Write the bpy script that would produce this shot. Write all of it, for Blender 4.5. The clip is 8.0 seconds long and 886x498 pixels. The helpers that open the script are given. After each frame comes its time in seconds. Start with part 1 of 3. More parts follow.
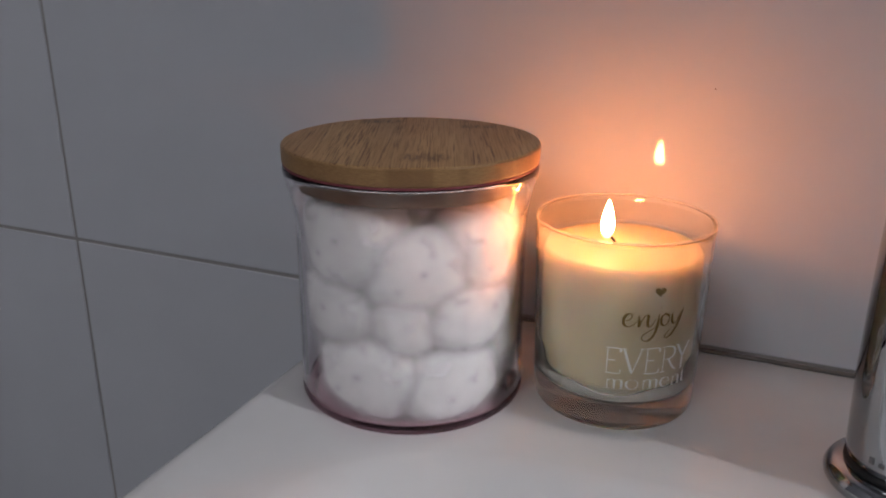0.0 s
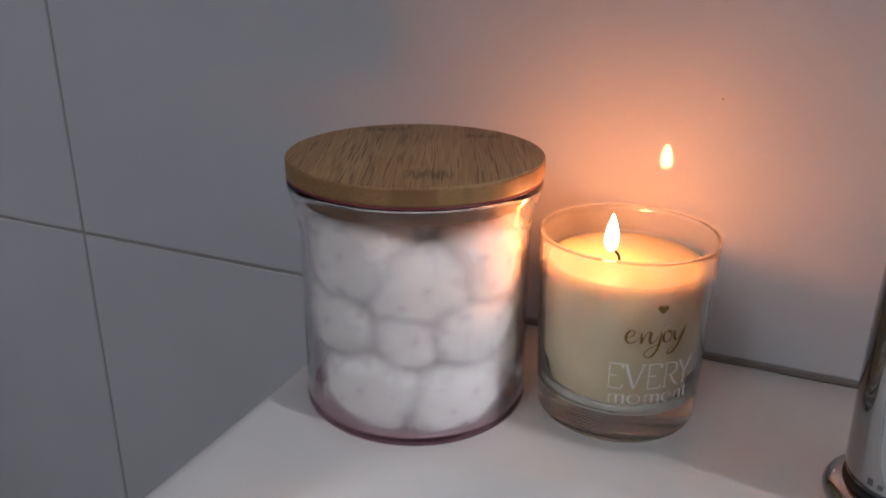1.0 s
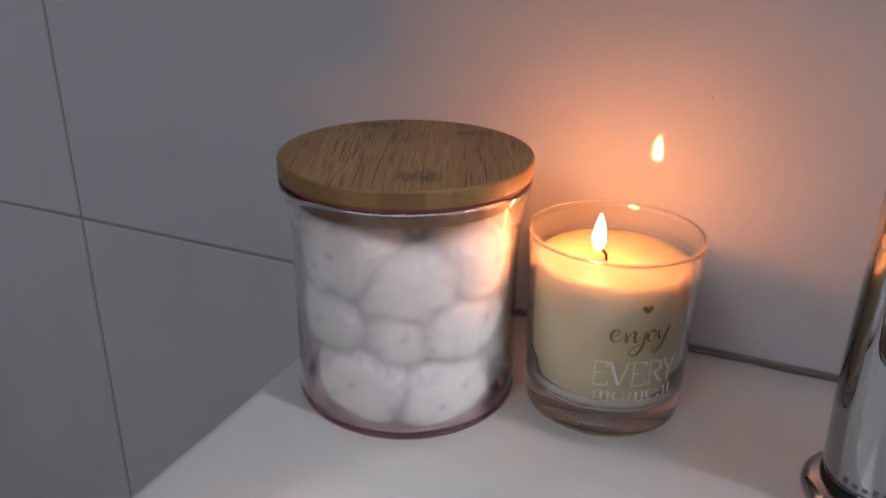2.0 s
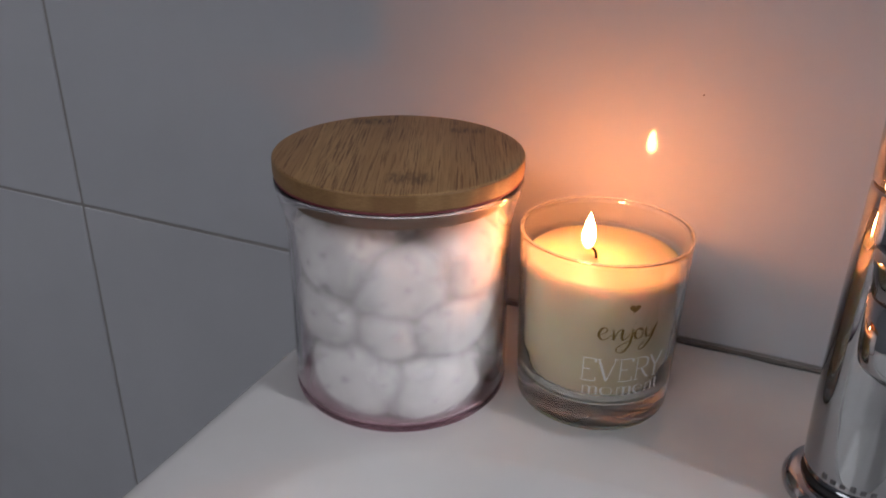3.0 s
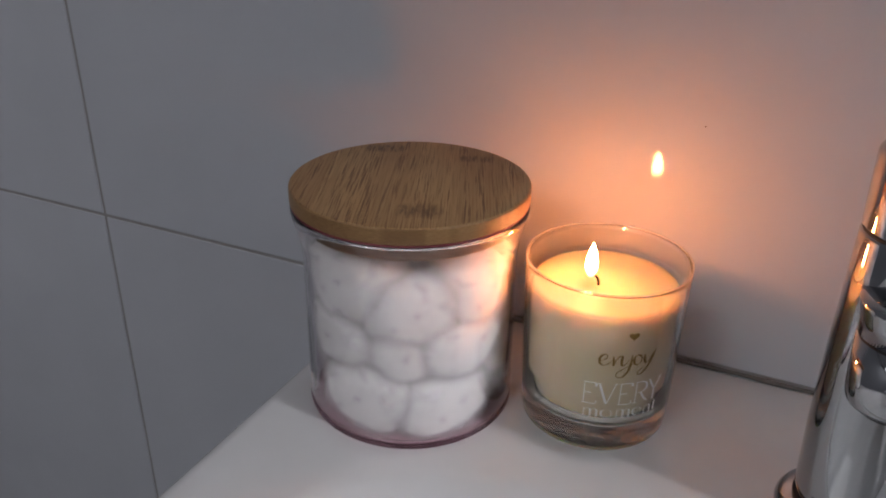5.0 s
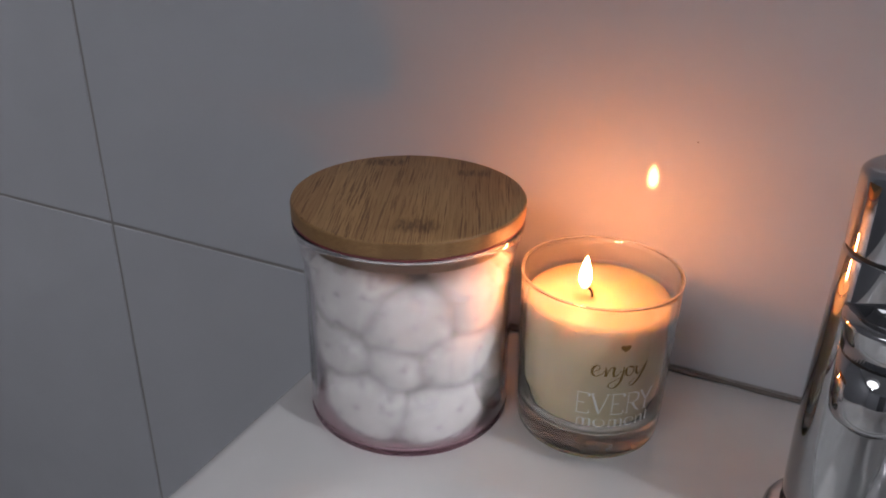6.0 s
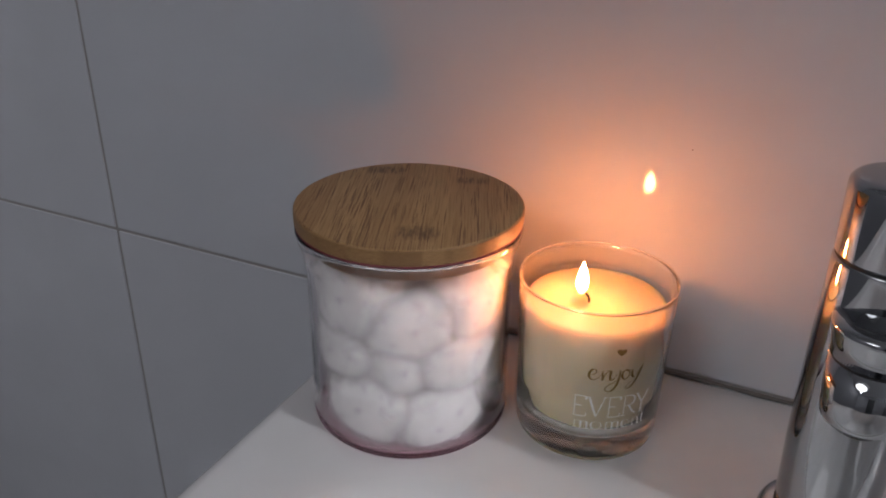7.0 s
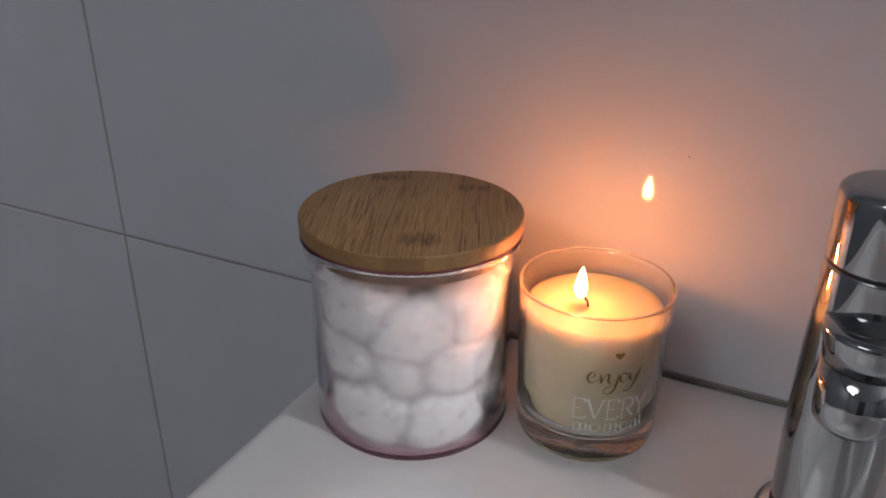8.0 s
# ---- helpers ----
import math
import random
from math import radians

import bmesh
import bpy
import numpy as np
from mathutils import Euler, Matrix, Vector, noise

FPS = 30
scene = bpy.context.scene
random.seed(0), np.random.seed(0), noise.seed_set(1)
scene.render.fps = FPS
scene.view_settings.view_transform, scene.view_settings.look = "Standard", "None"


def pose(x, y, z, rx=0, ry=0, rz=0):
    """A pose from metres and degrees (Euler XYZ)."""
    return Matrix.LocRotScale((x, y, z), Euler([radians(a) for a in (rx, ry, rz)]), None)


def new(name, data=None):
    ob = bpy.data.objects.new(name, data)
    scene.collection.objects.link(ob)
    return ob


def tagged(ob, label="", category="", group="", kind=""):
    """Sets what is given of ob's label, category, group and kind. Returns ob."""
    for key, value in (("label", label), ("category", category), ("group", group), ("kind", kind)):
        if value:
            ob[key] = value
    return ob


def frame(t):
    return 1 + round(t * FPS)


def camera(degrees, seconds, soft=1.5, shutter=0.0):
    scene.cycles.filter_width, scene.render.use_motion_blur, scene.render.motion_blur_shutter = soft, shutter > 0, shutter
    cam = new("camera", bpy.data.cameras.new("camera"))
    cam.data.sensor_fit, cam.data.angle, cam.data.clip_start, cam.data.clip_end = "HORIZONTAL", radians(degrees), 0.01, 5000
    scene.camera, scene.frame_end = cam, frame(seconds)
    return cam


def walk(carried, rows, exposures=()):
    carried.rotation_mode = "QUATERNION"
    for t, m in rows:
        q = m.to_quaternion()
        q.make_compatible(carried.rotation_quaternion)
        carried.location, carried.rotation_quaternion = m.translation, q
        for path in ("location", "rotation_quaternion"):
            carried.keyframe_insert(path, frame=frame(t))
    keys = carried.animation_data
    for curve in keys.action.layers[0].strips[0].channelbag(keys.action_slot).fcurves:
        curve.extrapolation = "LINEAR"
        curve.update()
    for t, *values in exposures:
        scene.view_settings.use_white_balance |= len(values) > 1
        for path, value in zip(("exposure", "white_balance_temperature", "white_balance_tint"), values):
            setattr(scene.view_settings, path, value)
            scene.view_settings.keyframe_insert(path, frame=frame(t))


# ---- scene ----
from math import sin, cos, pi, tau, hypot

# ---------- camera and walk ----------
cam = camera(58.34, 8.0, soft=1.9)
# seconds, eye x y z, yaw, pitch, roll
PATH = [
    (0, 0.13694, -0.39396, 0.18133, 23.040, -19.022, 0.380),
    (0.5, 0.13561, -0.39121, 0.19023, 23.509, -19.979, 0.409),
    (1, 0.13592, -0.38855, 0.19803, 23.561, -21.076, 0.572),
    (2.5, 0.14336, -0.38660, 0.21762, 23.772, -24.249, 0.827),
    (3, 0.14541, -0.38593, 0.22391, 23.926, -25.238, 0.807),
    (3.5, 0.14612, -0.38820, 0.22665, 24.128, -25.675, 0.835),
    (4, 0.14591, -0.38970, 0.23254, 24.564, -25.819, 0.874),
    (4.5, 0.14730, -0.39072, 0.23804, 24.813, -25.814, 0.949),
    (5, 0.15017, -0.39130, 0.24467, 25.026, -25.881, 0.934),
    (6.5, 0.15831, -0.39839, 0.25639, 25.599, -25.663, 0.927),
    (7, 0.15980, -0.40068, 0.25855, 25.627, -25.576, 0.726),
    (7.5, 0.16187, -0.40301, 0.25897, 25.844, -25.476, 0.562),
    (8, 0.16362, -0.40658, 0.26319, 25.911, -25.318, 0.474),
]
walk(cam, [(t, pose(px, py, pz, 90 + pitch, 0, yaw) @ pose(0, 0, 0, 0, 0, roll)) for t, px, py, pz, yaw, pitch, roll in PATH])

# ---------- world and large lights ----------
world = bpy.data.worlds.new("world")
scene.world = world
world.use_nodes = True
world.node_tree.nodes["Background"].inputs[0].default_value = (0.6, 0.7, 0.85, 1)
world.node_tree.nodes["Background"].inputs[1].default_value = 0.02
scene.view_settings.exposure = 0.0
scene.cycles.max_bounces, scene.cycles.transmission_bounces, scene.cycles.transparent_max_bounces = 20, 20, 20
SIDE_LAMP, REAR_LAMP, TOP_FILL = 410.0, 115.0, 3.9      # emission of the side and rear lamps and of the added top fill
LAMP_TINT = (0.98, 0.98, 1.015)
FLAME_POWER = 365.0
FLAME_TINT = (1.0, 0.315, 0.095)

# ---------- material helpers ----------


class Mat:
    """A small wrapper that makes node materials short to write."""

    def __init__(self, name, **values):
        self.m = bpy.data.materials.new(name)
        self.m.use_nodes = True
        self.t = self.m.node_tree
        self.b = self.t.nodes["Principled BSDF"]
        self.out = self.t.nodes["Material Output"]
        for k, v in values.items():
            self.put(k.replace("_", " "), v)

    def put(self, socket, v):
        if isinstance(v, tuple) and len(v) == 3 and "Radius" not in socket:
            v = (*v, 1)
        self.b.inputs[socket].default_value = v

    def node(self, kind, **values):
        n = self.t.nodes.new(kind)
        for k, v in values.items():
            n.inputs[k.replace("_", " ")].default_value = v
        return n

    def link(self, a, b):
        self.t.links.new(a, b)

    def coords(self, scale=(1, 1, 1), turn=0.0, origin=(0, 0, 0)):
        c = self.node("ShaderNodeTexCoord")
        m = self.node("ShaderNodeMapping")
        m.vector_type = "POINT"
        m.inputs["Scale"].default_value = scale
        m.inputs["Rotation"].default_value = (0, 0, turn)
        m.inputs["Location"].default_value = origin
        self.link(c.outputs["Object"], m.inputs["Vector"])
        return m.outputs["Vector"]

    def noise(self, vector, scale, detail=3.0, rough=0.55):
        n = self.node("ShaderNodeTexNoise", Scale=scale, Detail=detail, Roughness=rough)
        self.link(vector, n.inputs["Vector"])
        return n.outputs["Fac"]

    def ramp(self, fac, *stops):
        r = self.node("ShaderNodeValToRGB")
        e = r.color_ramp.elements
        while len(e) < len(stops):
            e.new(0.5)
        for el, (p, c) in zip(e, stops):
            el.position = p
            el.color = (c, c, c, 1) if isinstance(c, (int, float)) else (*c, 1)
        self.link(fac, r.inputs["Fac"])
        return r.outputs["Color"]

    def math(self, op, a, b=None, clamp=False):
        n = self.node("ShaderNodeMath")
        n.operation = op
        n.use_clamp = clamp
        for i, v in enumerate((a, b)):
            if v is None:
                continue
            if isinstance(v, (int, float)):
                n.inputs[i].default_value = v
            else:
                self.link(v, n.inputs[i])
        return n.outputs[0]

    def mix(self, fac, a, b, mode="MIX"):
        n = self.node("ShaderNodeMix")
        n.data_type = "RGBA"
        n.blend_type = mode
        for i, v in ((0, fac), (6, a), (7, b)):
            if isinstance(v, (int, float)):
                n.inputs[i].default_value = v
            elif isinstance(v, tuple):
                n.inputs[i].default_value = (*v, 1)
            else:
                self.link(v, n.inputs[i])
        return n.outputs[2]

    def bump(self, height, strength, distance):
        n = self.node("ShaderNodeBump", Strength=strength, Distance=distance)
        self.link(height, n.inputs["Height"])
        self.link(n.outputs["Normal"], self.b.inputs["Normal"])


def tile_material():
    m = Mat("glazed_tile", Roughness=0.05, IOR=1.5)
    v = m.coords()
    info = m.node("ShaderNodeObjectInfo")
    shade = m.ramp(info.outputs["Random"], (0.0, (0.70, 0.715, 0.76)), (1.0, (0.72, 0.73, 0.77)))
    cloud = m.ramp(m.noise(v, 7.0, 3), (0.3, 0.93), (0.7, 1.0))
    m.link(m.mix(1.0, shade, cloud, "MULTIPLY"), m.b.inputs["Base Color"])
    m.link(m.ramp(m.noise(v, 30.0, 3), (0.35, 0.035), (0.7, 0.08)), m.b.inputs["Roughness"])
    m.bump(m.noise(v, 9.0, 2), 0.05, 0.002)
    return m.m


def plain(name, color, rough, spots=0.06, scale=20.0, metal=0.0, bump=0.0):
    m = Mat(name, Roughness=rough, Metallic=metal)
    v = m.coords()
    lo = tuple(c * (1 - spots) for c in color)
    m.link(m.mix(m.ramp(m.noise(v, scale, 4), (0.3, 0.0), (0.7, 1.0)), lo, color), m.b.inputs["Base Color"])
    m.link(m.ramp(m.noise(v, scale * 3, 3), (0.3, rough * 0.8), (0.7, min(1.0, rough * 1.25))), m.b.inputs["Roughness"])
    if bump:
        m.bump(m.noise(v, scale * 6, 4), 0.4, bump)
    return m.m


def ceramic_material():
    m = Mat("white_ceramic", Roughness=0.07, IOR=1.5)
    v = m.coords()
    m.link(m.mix(m.ramp(m.noise(v, 14.0, 4), (0.35, 0.0), (0.7, 1.0)), (0.74, 0.73, 0.73), (0.79, 0.785, 0.785)), m.b.inputs["Base Color"])
    m.link(m.ramp(m.noise(v, 60.0, 3), (0.4, 0.05), (0.75, 0.11)), m.b.inputs["Roughness"])
    m.bump(m.noise(v, 25.0, 2), 0.05, 0.001)
    return m.m


GRAIN = radians(113.0)      # the way the bamboo fibres run


def bamboo_material(name, sheen):
    """Glued bamboo strips with fine dark fibre streaks and two node bands. Local x runs across the fibres."""
    m = Mat(name, Roughness=0.5, IOR=1.45)
    v = m.coords()
    sep = m.node("ShaderNodeSeparateXYZ")
    m.link(v, sep.inputs[0])
    # strips about 19 mm wide, each with a tone of its own
    strip = m.math("FLOOR", m.math("MULTIPLY", m.math("ADD", sep.outputs["X"], 0.3055), 1 / 0.0205))
    tone = m.node("ShaderNodeTexWhiteNoise")
    tone.noise_dimensions = "1D"
    m.link(strip, tone.inputs["W"])
    base = m.ramp(tone.outputs["Value"], (0.0, (0.33, 0.180, 0.075)), (0.5, (0.39, 0.225, 0.095)), (1.0, (0.43, 0.255, 0.110)))
    # fine fibres
    shift = m.node("ShaderNodeCombineXYZ")
    m.link(m.math("MULTIPLY", tone.outputs["Value"], 3.0), shift.inputs["Y"])
    add = m.node("ShaderNodeVectorMath")
    m.link(v, add.inputs[0])
    m.link(shift.outputs[0], add.inputs[1])
    long = m.node("ShaderNodeMapping")
    long.inputs["Scale"].default_value = (1.0, 0.020, 0.6)
    m.link(add.outputs[0], long.inputs["Vector"])
    fibre = m.noise(long.outputs["Vector"], 1800.0, 3, 0.6)
    wide = m.noise(long.outputs["Vector"], 330.0, 2, 0.5)
    dark = m.ramp(fibre, (0.41, 1.0), (0.52, 0.0))
    many = m.ramp(wide, (0.38, 0.28), (0.60, 1.0))
    streak = m.math("MULTIPLY", m.math("MULTIPLY", dark, many), 0.95)
    col = m.mix(streak, base, (0.135, 0.058, 0.024))
    col = m.mix(m.ramp(wide, (0.3, 0.22), (0.55, 0.0)), col, (0.22, 0.11, 0.042))
    # node bands: short dense dark fibres across one strip
    short = m.node("ShaderNodeMapping")
    short.inputs["Scale"].default_value = (1.0, 0.16, 0.6)
    m.link(v, short.inputs["Vector"])
    knotty = m.ramp(m.noise(short.outputs["Vector"], 700.0, 3, 0.65), (0.36, 1.0), (0.6, 0.1))
    for kx, ky, wx, wy in ((0.0065, -0.0365, 0.0105, 0.0085), (-0.0155, 0.0425, 0.0110, 0.0070), (0.030, 0.030, 0.0090, 0.0060)):
        ex = m.math("POWER", m.math("DIVIDE", m.math("SUBTRACT", sep.outputs["X"], kx), wx), 8.0)
        ey = m.math("POWER", m.math("DIVIDE", m.math("SUBTRACT", sep.outputs["Y"], ky), wy), 2.0)
        near = m.math("SUBTRACT", 1.0, m.math("ADD", ex, ey), clamp=True)
        col = m.mix(m.math("MULTIPLY", near, m.math("ADD", m.math("MULTIPLY", knotty, 0.85), 0.15)), col, (0.10, 0.045, 0.018))
    m.link(col, m.b.inputs["Base Color"])
    m.link(m.ramp(fibre, (0.3, sheen + 0.12), (0.7, sheen)), m.b.inputs["Roughness"])
    m.bump(fibre, 0.25, 0.0004)
    return m.m


def glass_material(name, tint, rough=0.0, ior=1.48):
    m = Mat(name)
    g = m.node("ShaderNodeBsdfGlass", Roughness=rough, IOR=ior)
    g.inputs["Color"].default_value = (*tint, 1)
    m.link(g.outputs[0], m.out.inputs["Surface"])
    return m.m


def base_material():
    """Pink acrylic, mostly clear; a trace of scatter stands in for light in it."""
    m = Mat("pink_acrylic_base")
    g = m.node("ShaderNodeBsdfGlass", Roughness=0.03, IOR=1.45)
    g.inputs["Color"].default_value = (0.80, 0.68, 0.72, 1)
    d = m.node("ShaderNodeBsdfTranslucent")
    d.inputs["Color"].default_value = (0.72, 0.50, 0.56, 1)
    e = m.node("ShaderNodeBsdfDiffuse")
    e.inputs["Color"].default_value = (0.68, 0.52, 0.57, 1)
    both, mix = m.node("ShaderNodeMixShader"), m.node("ShaderNodeMixShader")
    m.link(d.outputs[0], both.inputs[1])
    m.link(e.outputs[0], both.inputs[2])
    mix.inputs[0].default_value = 0.006
    m.link(g.outputs[0], mix.inputs[1])
    m.link(both.outputs[0], mix.inputs[2])
    m.link(mix.outputs[0], m.out.inputs["Surface"])
    return m.m


def film_material():
    """Thin haze added inside the glass above the wax; dims the flame's light outside."""
    m = Mat("wax_film")
    clear = m.node("ShaderNodeBsdfTransparent")
    clear.inputs["Color"].default_value = (0.98, 0.97, 0.95, 1)
    haze = m.node("ShaderNodeBsdfTranslucent")
    haze.inputs["Color"].default_value = (0.8, 0.75, 0.68, 1)
    mix = m.node("ShaderNodeMixShader")
    v = m.coords()
    m.link(m.ramp(m.noise(v, 90.0, 3), (0.3, 0.15), (0.7, 0.23)), mix.inputs[0])
    m.link(clear.outputs[0], mix.inputs[1])
    m.link(haze.outputs[0], mix.inputs[2])
    m.link(mix.outputs[0], m.out.inputs["Surface"])
    return m.m


def wax_material():
    m = Mat("cream_wax", Roughness=0.38, IOR=1.44)
    v = m.coords()
    m.link(m.mix(m.ramp(m.noise(v, 60.0, 3), (0.3, 0.0), (0.7, 1.0)), (0.68, 0.57, 0.375), (0.715, 0.605, 0.41)), m.b.inputs["Base Color"])
    m.put("Subsurface Weight", 1.0)
    m.put("Subsurface Radius", (0.020, 0.0125, 0.0055))
    m.b.inputs["Subsurface Scale"].default_value = 1.0
    m.bump(m.noise(v, 35.0, 3), 0.15, 0.002)
    return m.m


def cotton_material():
    m = Mat("cotton_wool", Roughness=1.0)
    m.put("Specular IOR Level", 0.0)
    v = m.coords()
    fluff = m.noise(v, 260.0, 5, 0.65)
    m.link(m.ramp(fluff, (0.25, (0.85, 0.85, 0.85)), (0.7, (0.87, 0.87, 0.87))), m.b.inputs["Base Color"])
    m.put("Subsurface Weight", 1.0)
    m.put("Subsurface Radius", (0.018, 0.0175, 0.017))
    m.b.inputs["Subsurface Scale"].default_value = 1.0
    m.put("Sheen Weight", 0.4)
    m.bump(m.noise(v, 700.0, 3, 0.6), 0.05, 0.0003)
    return m.m


def fluff_material(name, cover):
    """A loose layer of fluff: open here and there, white and letting light through."""
    m = Mat(name)
    v = m.coords()
    clear, a, b = m.node("ShaderNodeBsdfTransparent"), m.node("ShaderNodeBsdfDiffuse"), m.node("ShaderNodeBsdfTranslucent")
    a.inputs["Color"].default_value = b.inputs["Color"].default_value = (0.90, 0.90, 0.90, 1)
    both, mix = m.node("ShaderNodeMixShader"), m.node("ShaderNodeMixShader")
    m.link(a.outputs[0], both.inputs[1])
    m.link(b.outputs[0], both.inputs[2])
    wisps = m.ramp(m.noise(v, 90.0, 2), (0.3, cover * 0.85), (0.7, cover * 1.1))
    m.link(wisps, mix.inputs[0])
    m.link(clear.outputs[0], mix.inputs[1])
    m.link(both.outputs[0], mix.inputs[2])
    m.link(mix.outputs[0], m.out.inputs["Surface"])
    return m.m


def lightened_glass(name, haze, rough, tint):
    """Clear milky glass; the haze stands in for light its dark edges lack."""
    m = Mat(name)
    g = m.node("ShaderNodeBsdfGlass", Roughness=rough, IOR=1.48)
    g.inputs["Color"].default_value = (*tint, 1)
    t = m.node("ShaderNodeBsdfTranslucent")
    d = m.node("ShaderNodeBsdfDiffuse")
    t.inputs["Color"].default_value = d.inputs["Color"].default_value = (0.82, 0.77, 0.70, 1)
    both, mix = m.node("ShaderNodeMixShader"), m.node("ShaderNodeMixShader")
    m.link(t.outputs[0], both.inputs[1])
    m.link(d.outputs[0], both.inputs[2])
    m.link(m.ramp(m.noise(m.coords(), 70.0, 3), (0.3, haze * 0.75), (0.7, haze * 1.2)), mix.inputs[0])
    m.link(g.outputs[0], mix.inputs[1])
    m.link(both.outputs[0], mix.inputs[2])
    m.link(mix.outputs[0], m.out.inputs["Surface"])
    return m.m


def bamboo_side_material():
    """The cut edge of the lid: fine level lines and a few darker strips."""
    m = Mat("bamboo_edge", Roughness=0.5, IOR=1.45)
    v = m.coords((1, 1, 9.0))
    fine = m.noise(v, 420.0, 4, 0.65)
    patch = m.noise(m.coords((1, 1, 0.05)), 62.0, 2, 0.5)
    col = m.mix(m.ramp(fine, (0.35, 0.5), (0.6, 0.0)), (0.36, 0.205, 0.085), (0.15, 0.075, 0.03))
    m.link(m.mix(m.ramp(patch, (0.52, 0.0), (0.60, 0.55)), col, (0.17, 0.085, 0.034)), m.b.inputs["Base Color"])
    m.bump(fine, 0.2, 0.0003)
    return m.m


def flame_material():
    """Bright yellow-white body, dimmer and bluer where it hugs the wick."""
    m = Mat("flame")
    e = m.node("ShaderNodeEmission")
    v = m.coords()
    sep = m.node("ShaderNodeSeparateXYZ")
    m.link(v, sep.inputs[0])
    k = m.math("DIVIDE", sep.outputs["Z"], 0.0205)
    m.link(m.ramp(k, (0.0, (0.25, 0.16, 0.14)), (0.22, FLAME_TINT), (1.0, FLAME_TINT)), e.inputs["Color"])
    m.link(m.math("MULTIPLY", m.ramp(k, (0.0, 0.01), (0.15, 0.04), (0.38, 0.9), (0.8, 1.0), (1.0, 0.6)), FLAME_POWER), e.inputs["Strength"])
    m.link(e.outputs[0], m.out.inputs["Surface"])
    return m.m


def glow_material(name, color, power):
    m = Mat(name)
    e = m.node("ShaderNodeEmission", Strength=power)
    e.inputs["Color"].default_value = (*color, 1)
    m.link(e.outputs[0], m.out.inputs["Surface"])
    return m.m


TILE = tile_material()
GROUT = plain("grey_grout", (0.42, 0.40, 0.39), 0.9, 0.15, 60.0, bump=0.0006)
PAINT = plain("wall_paint", (0.245, 0.245, 0.265), 0.7, 0.04, 6.0, bump=0.0003)
CEILING = plain("ceiling_paint", (0.80, 0.80, 0.80), 0.85, 0.03, 5.0, bump=0.0003)
FLOOR = plain("floor_tile", (0.16, 0.165, 0.17), 0.35, 0.15, 12.0)
DARK = plain("dark_panel_paint", (0.035, 0.036, 0.04), 0.5, 0.1, 8.0)
CERAMIC = ceramic_material()
CHROME = plain("chrome", (0.41, 0.42, 0.435), 0.03, 0.03, 40.0, metal=1.0)
BLACK = plain("black_rubber", (0.012, 0.012, 0.013), 0.5, 0.2, 50.0)
ETCH = plain("grey_etching", (0.16, 0.16, 0.165), 0.45, 0.4, 200.0)
SILICONE = plain("sealant", (0.24, 0.21, 0.19), 0.6, 0.25, 70.0, bump=0.0004)
BAMBOO = bamboo_material("bamboo", 0.42)
BAMBOO_EDGE = bamboo_side_material()
# Bamboo of the lid's plug, the shade under the lid put into its colour.
PLUG = plain("shaded_bamboo", (0.15, 0.085, 0.045), 0.55, 0.3, 90.0)
SEAL = plain("maroon_seal", (0.26, 0.055, 0.075), 0.35, 0.1, 80.0)
JAR_GLASS = glass_material("pink_tinted_acrylic", (0.998, 0.985, 0.99), ior=1.45)
JAR_BASE = base_material()
CANDLE_GLASS = lightened_glass("candle_glass", 0.045, 0.0, (0.996, 0.996, 0.988))
FILM = film_material()
WAX = wax_material()
COTTON = cotton_material()
FLUFF = fluff_material("cotton_fluff", 0.26)
THIN_FLUFF = fluff_material("thin_cotton_fluff", 0.14)
LIP = lightened_glass("lightened_glass_lip", 0.22, 0.02, (1.0, 1.0, 1.0))
FLAME = flame_material()
WICK = plain("charred_wick", (0.03, 0.02, 0.014), 0.9, 0.4, 600.0)
GOLD = plain("gold_foil", (0.26, 0.175, 0.06), 0.32, 0.25, 300.0, metal=0.85)
WHITE_INK = plain("white_print", (0.90, 0.90, 0.89), 0.5, 0.05, 300.0)
STICKER = plain("dark_sticker", (0.09, 0.072, 0.05), 0.6, 0.3, 120.0)
SIDE_GLOW = glow_material("side_diffuser", LAMP_TINT, SIDE_LAMP)
FILL_GLOW = glow_material("fill_diffuser", LAMP_TINT, TOP_FILL)
REAR_GLOW = glow_material("rear_diffuser", LAMP_TINT, REAR_LAMP)
LAMP_FRAME = plain("white_metal", (0.75, 0.75, 0.75), 0.4, 0.05, 30.0)

# ---------- mesh helpers ----------


def part(name, bm, material, parent=None, label="", smooth=True):
    """Links a bmesh as one mesh object under its thing."""
    me = bpy.data.meshes.new(name)
    bmesh.ops.recalc_face_normals(bm, faces=bm.faces)
    bm.to_mesh(me)
    bm.free()
    me.materials.append(material)
    if smooth:
        for p in me.polygons:
            p.use_smooth = True
    ob = new(name, me)
    if parent is not None:
        ob.parent = parent
    if label:
        ob["label"] = label
    return ob


def thing(name, place, label, category, group="", kind=""):
    e = new(name)
    e.empty_display_size = 0.02
    e.location = place
    return tagged(e, label, category, group, kind)


def box(bm, lo, hi, bevel=0.0, segments=2):
    r = bmesh.ops.create_cube(bm, size=1.0)
    for v in r["verts"]:
        v.co = Vector([(a + b) / 2 + c * (b - a) for a, b, c in zip(lo, hi, v.co)])
    if bevel:
        edges = list({e for v in r["verts"] for e in v.link_edges})
        bmesh.ops.bevel(bm, geom=edges, offset=bevel, segments=segments, profile=0.5, affect="EDGES")
    return bm


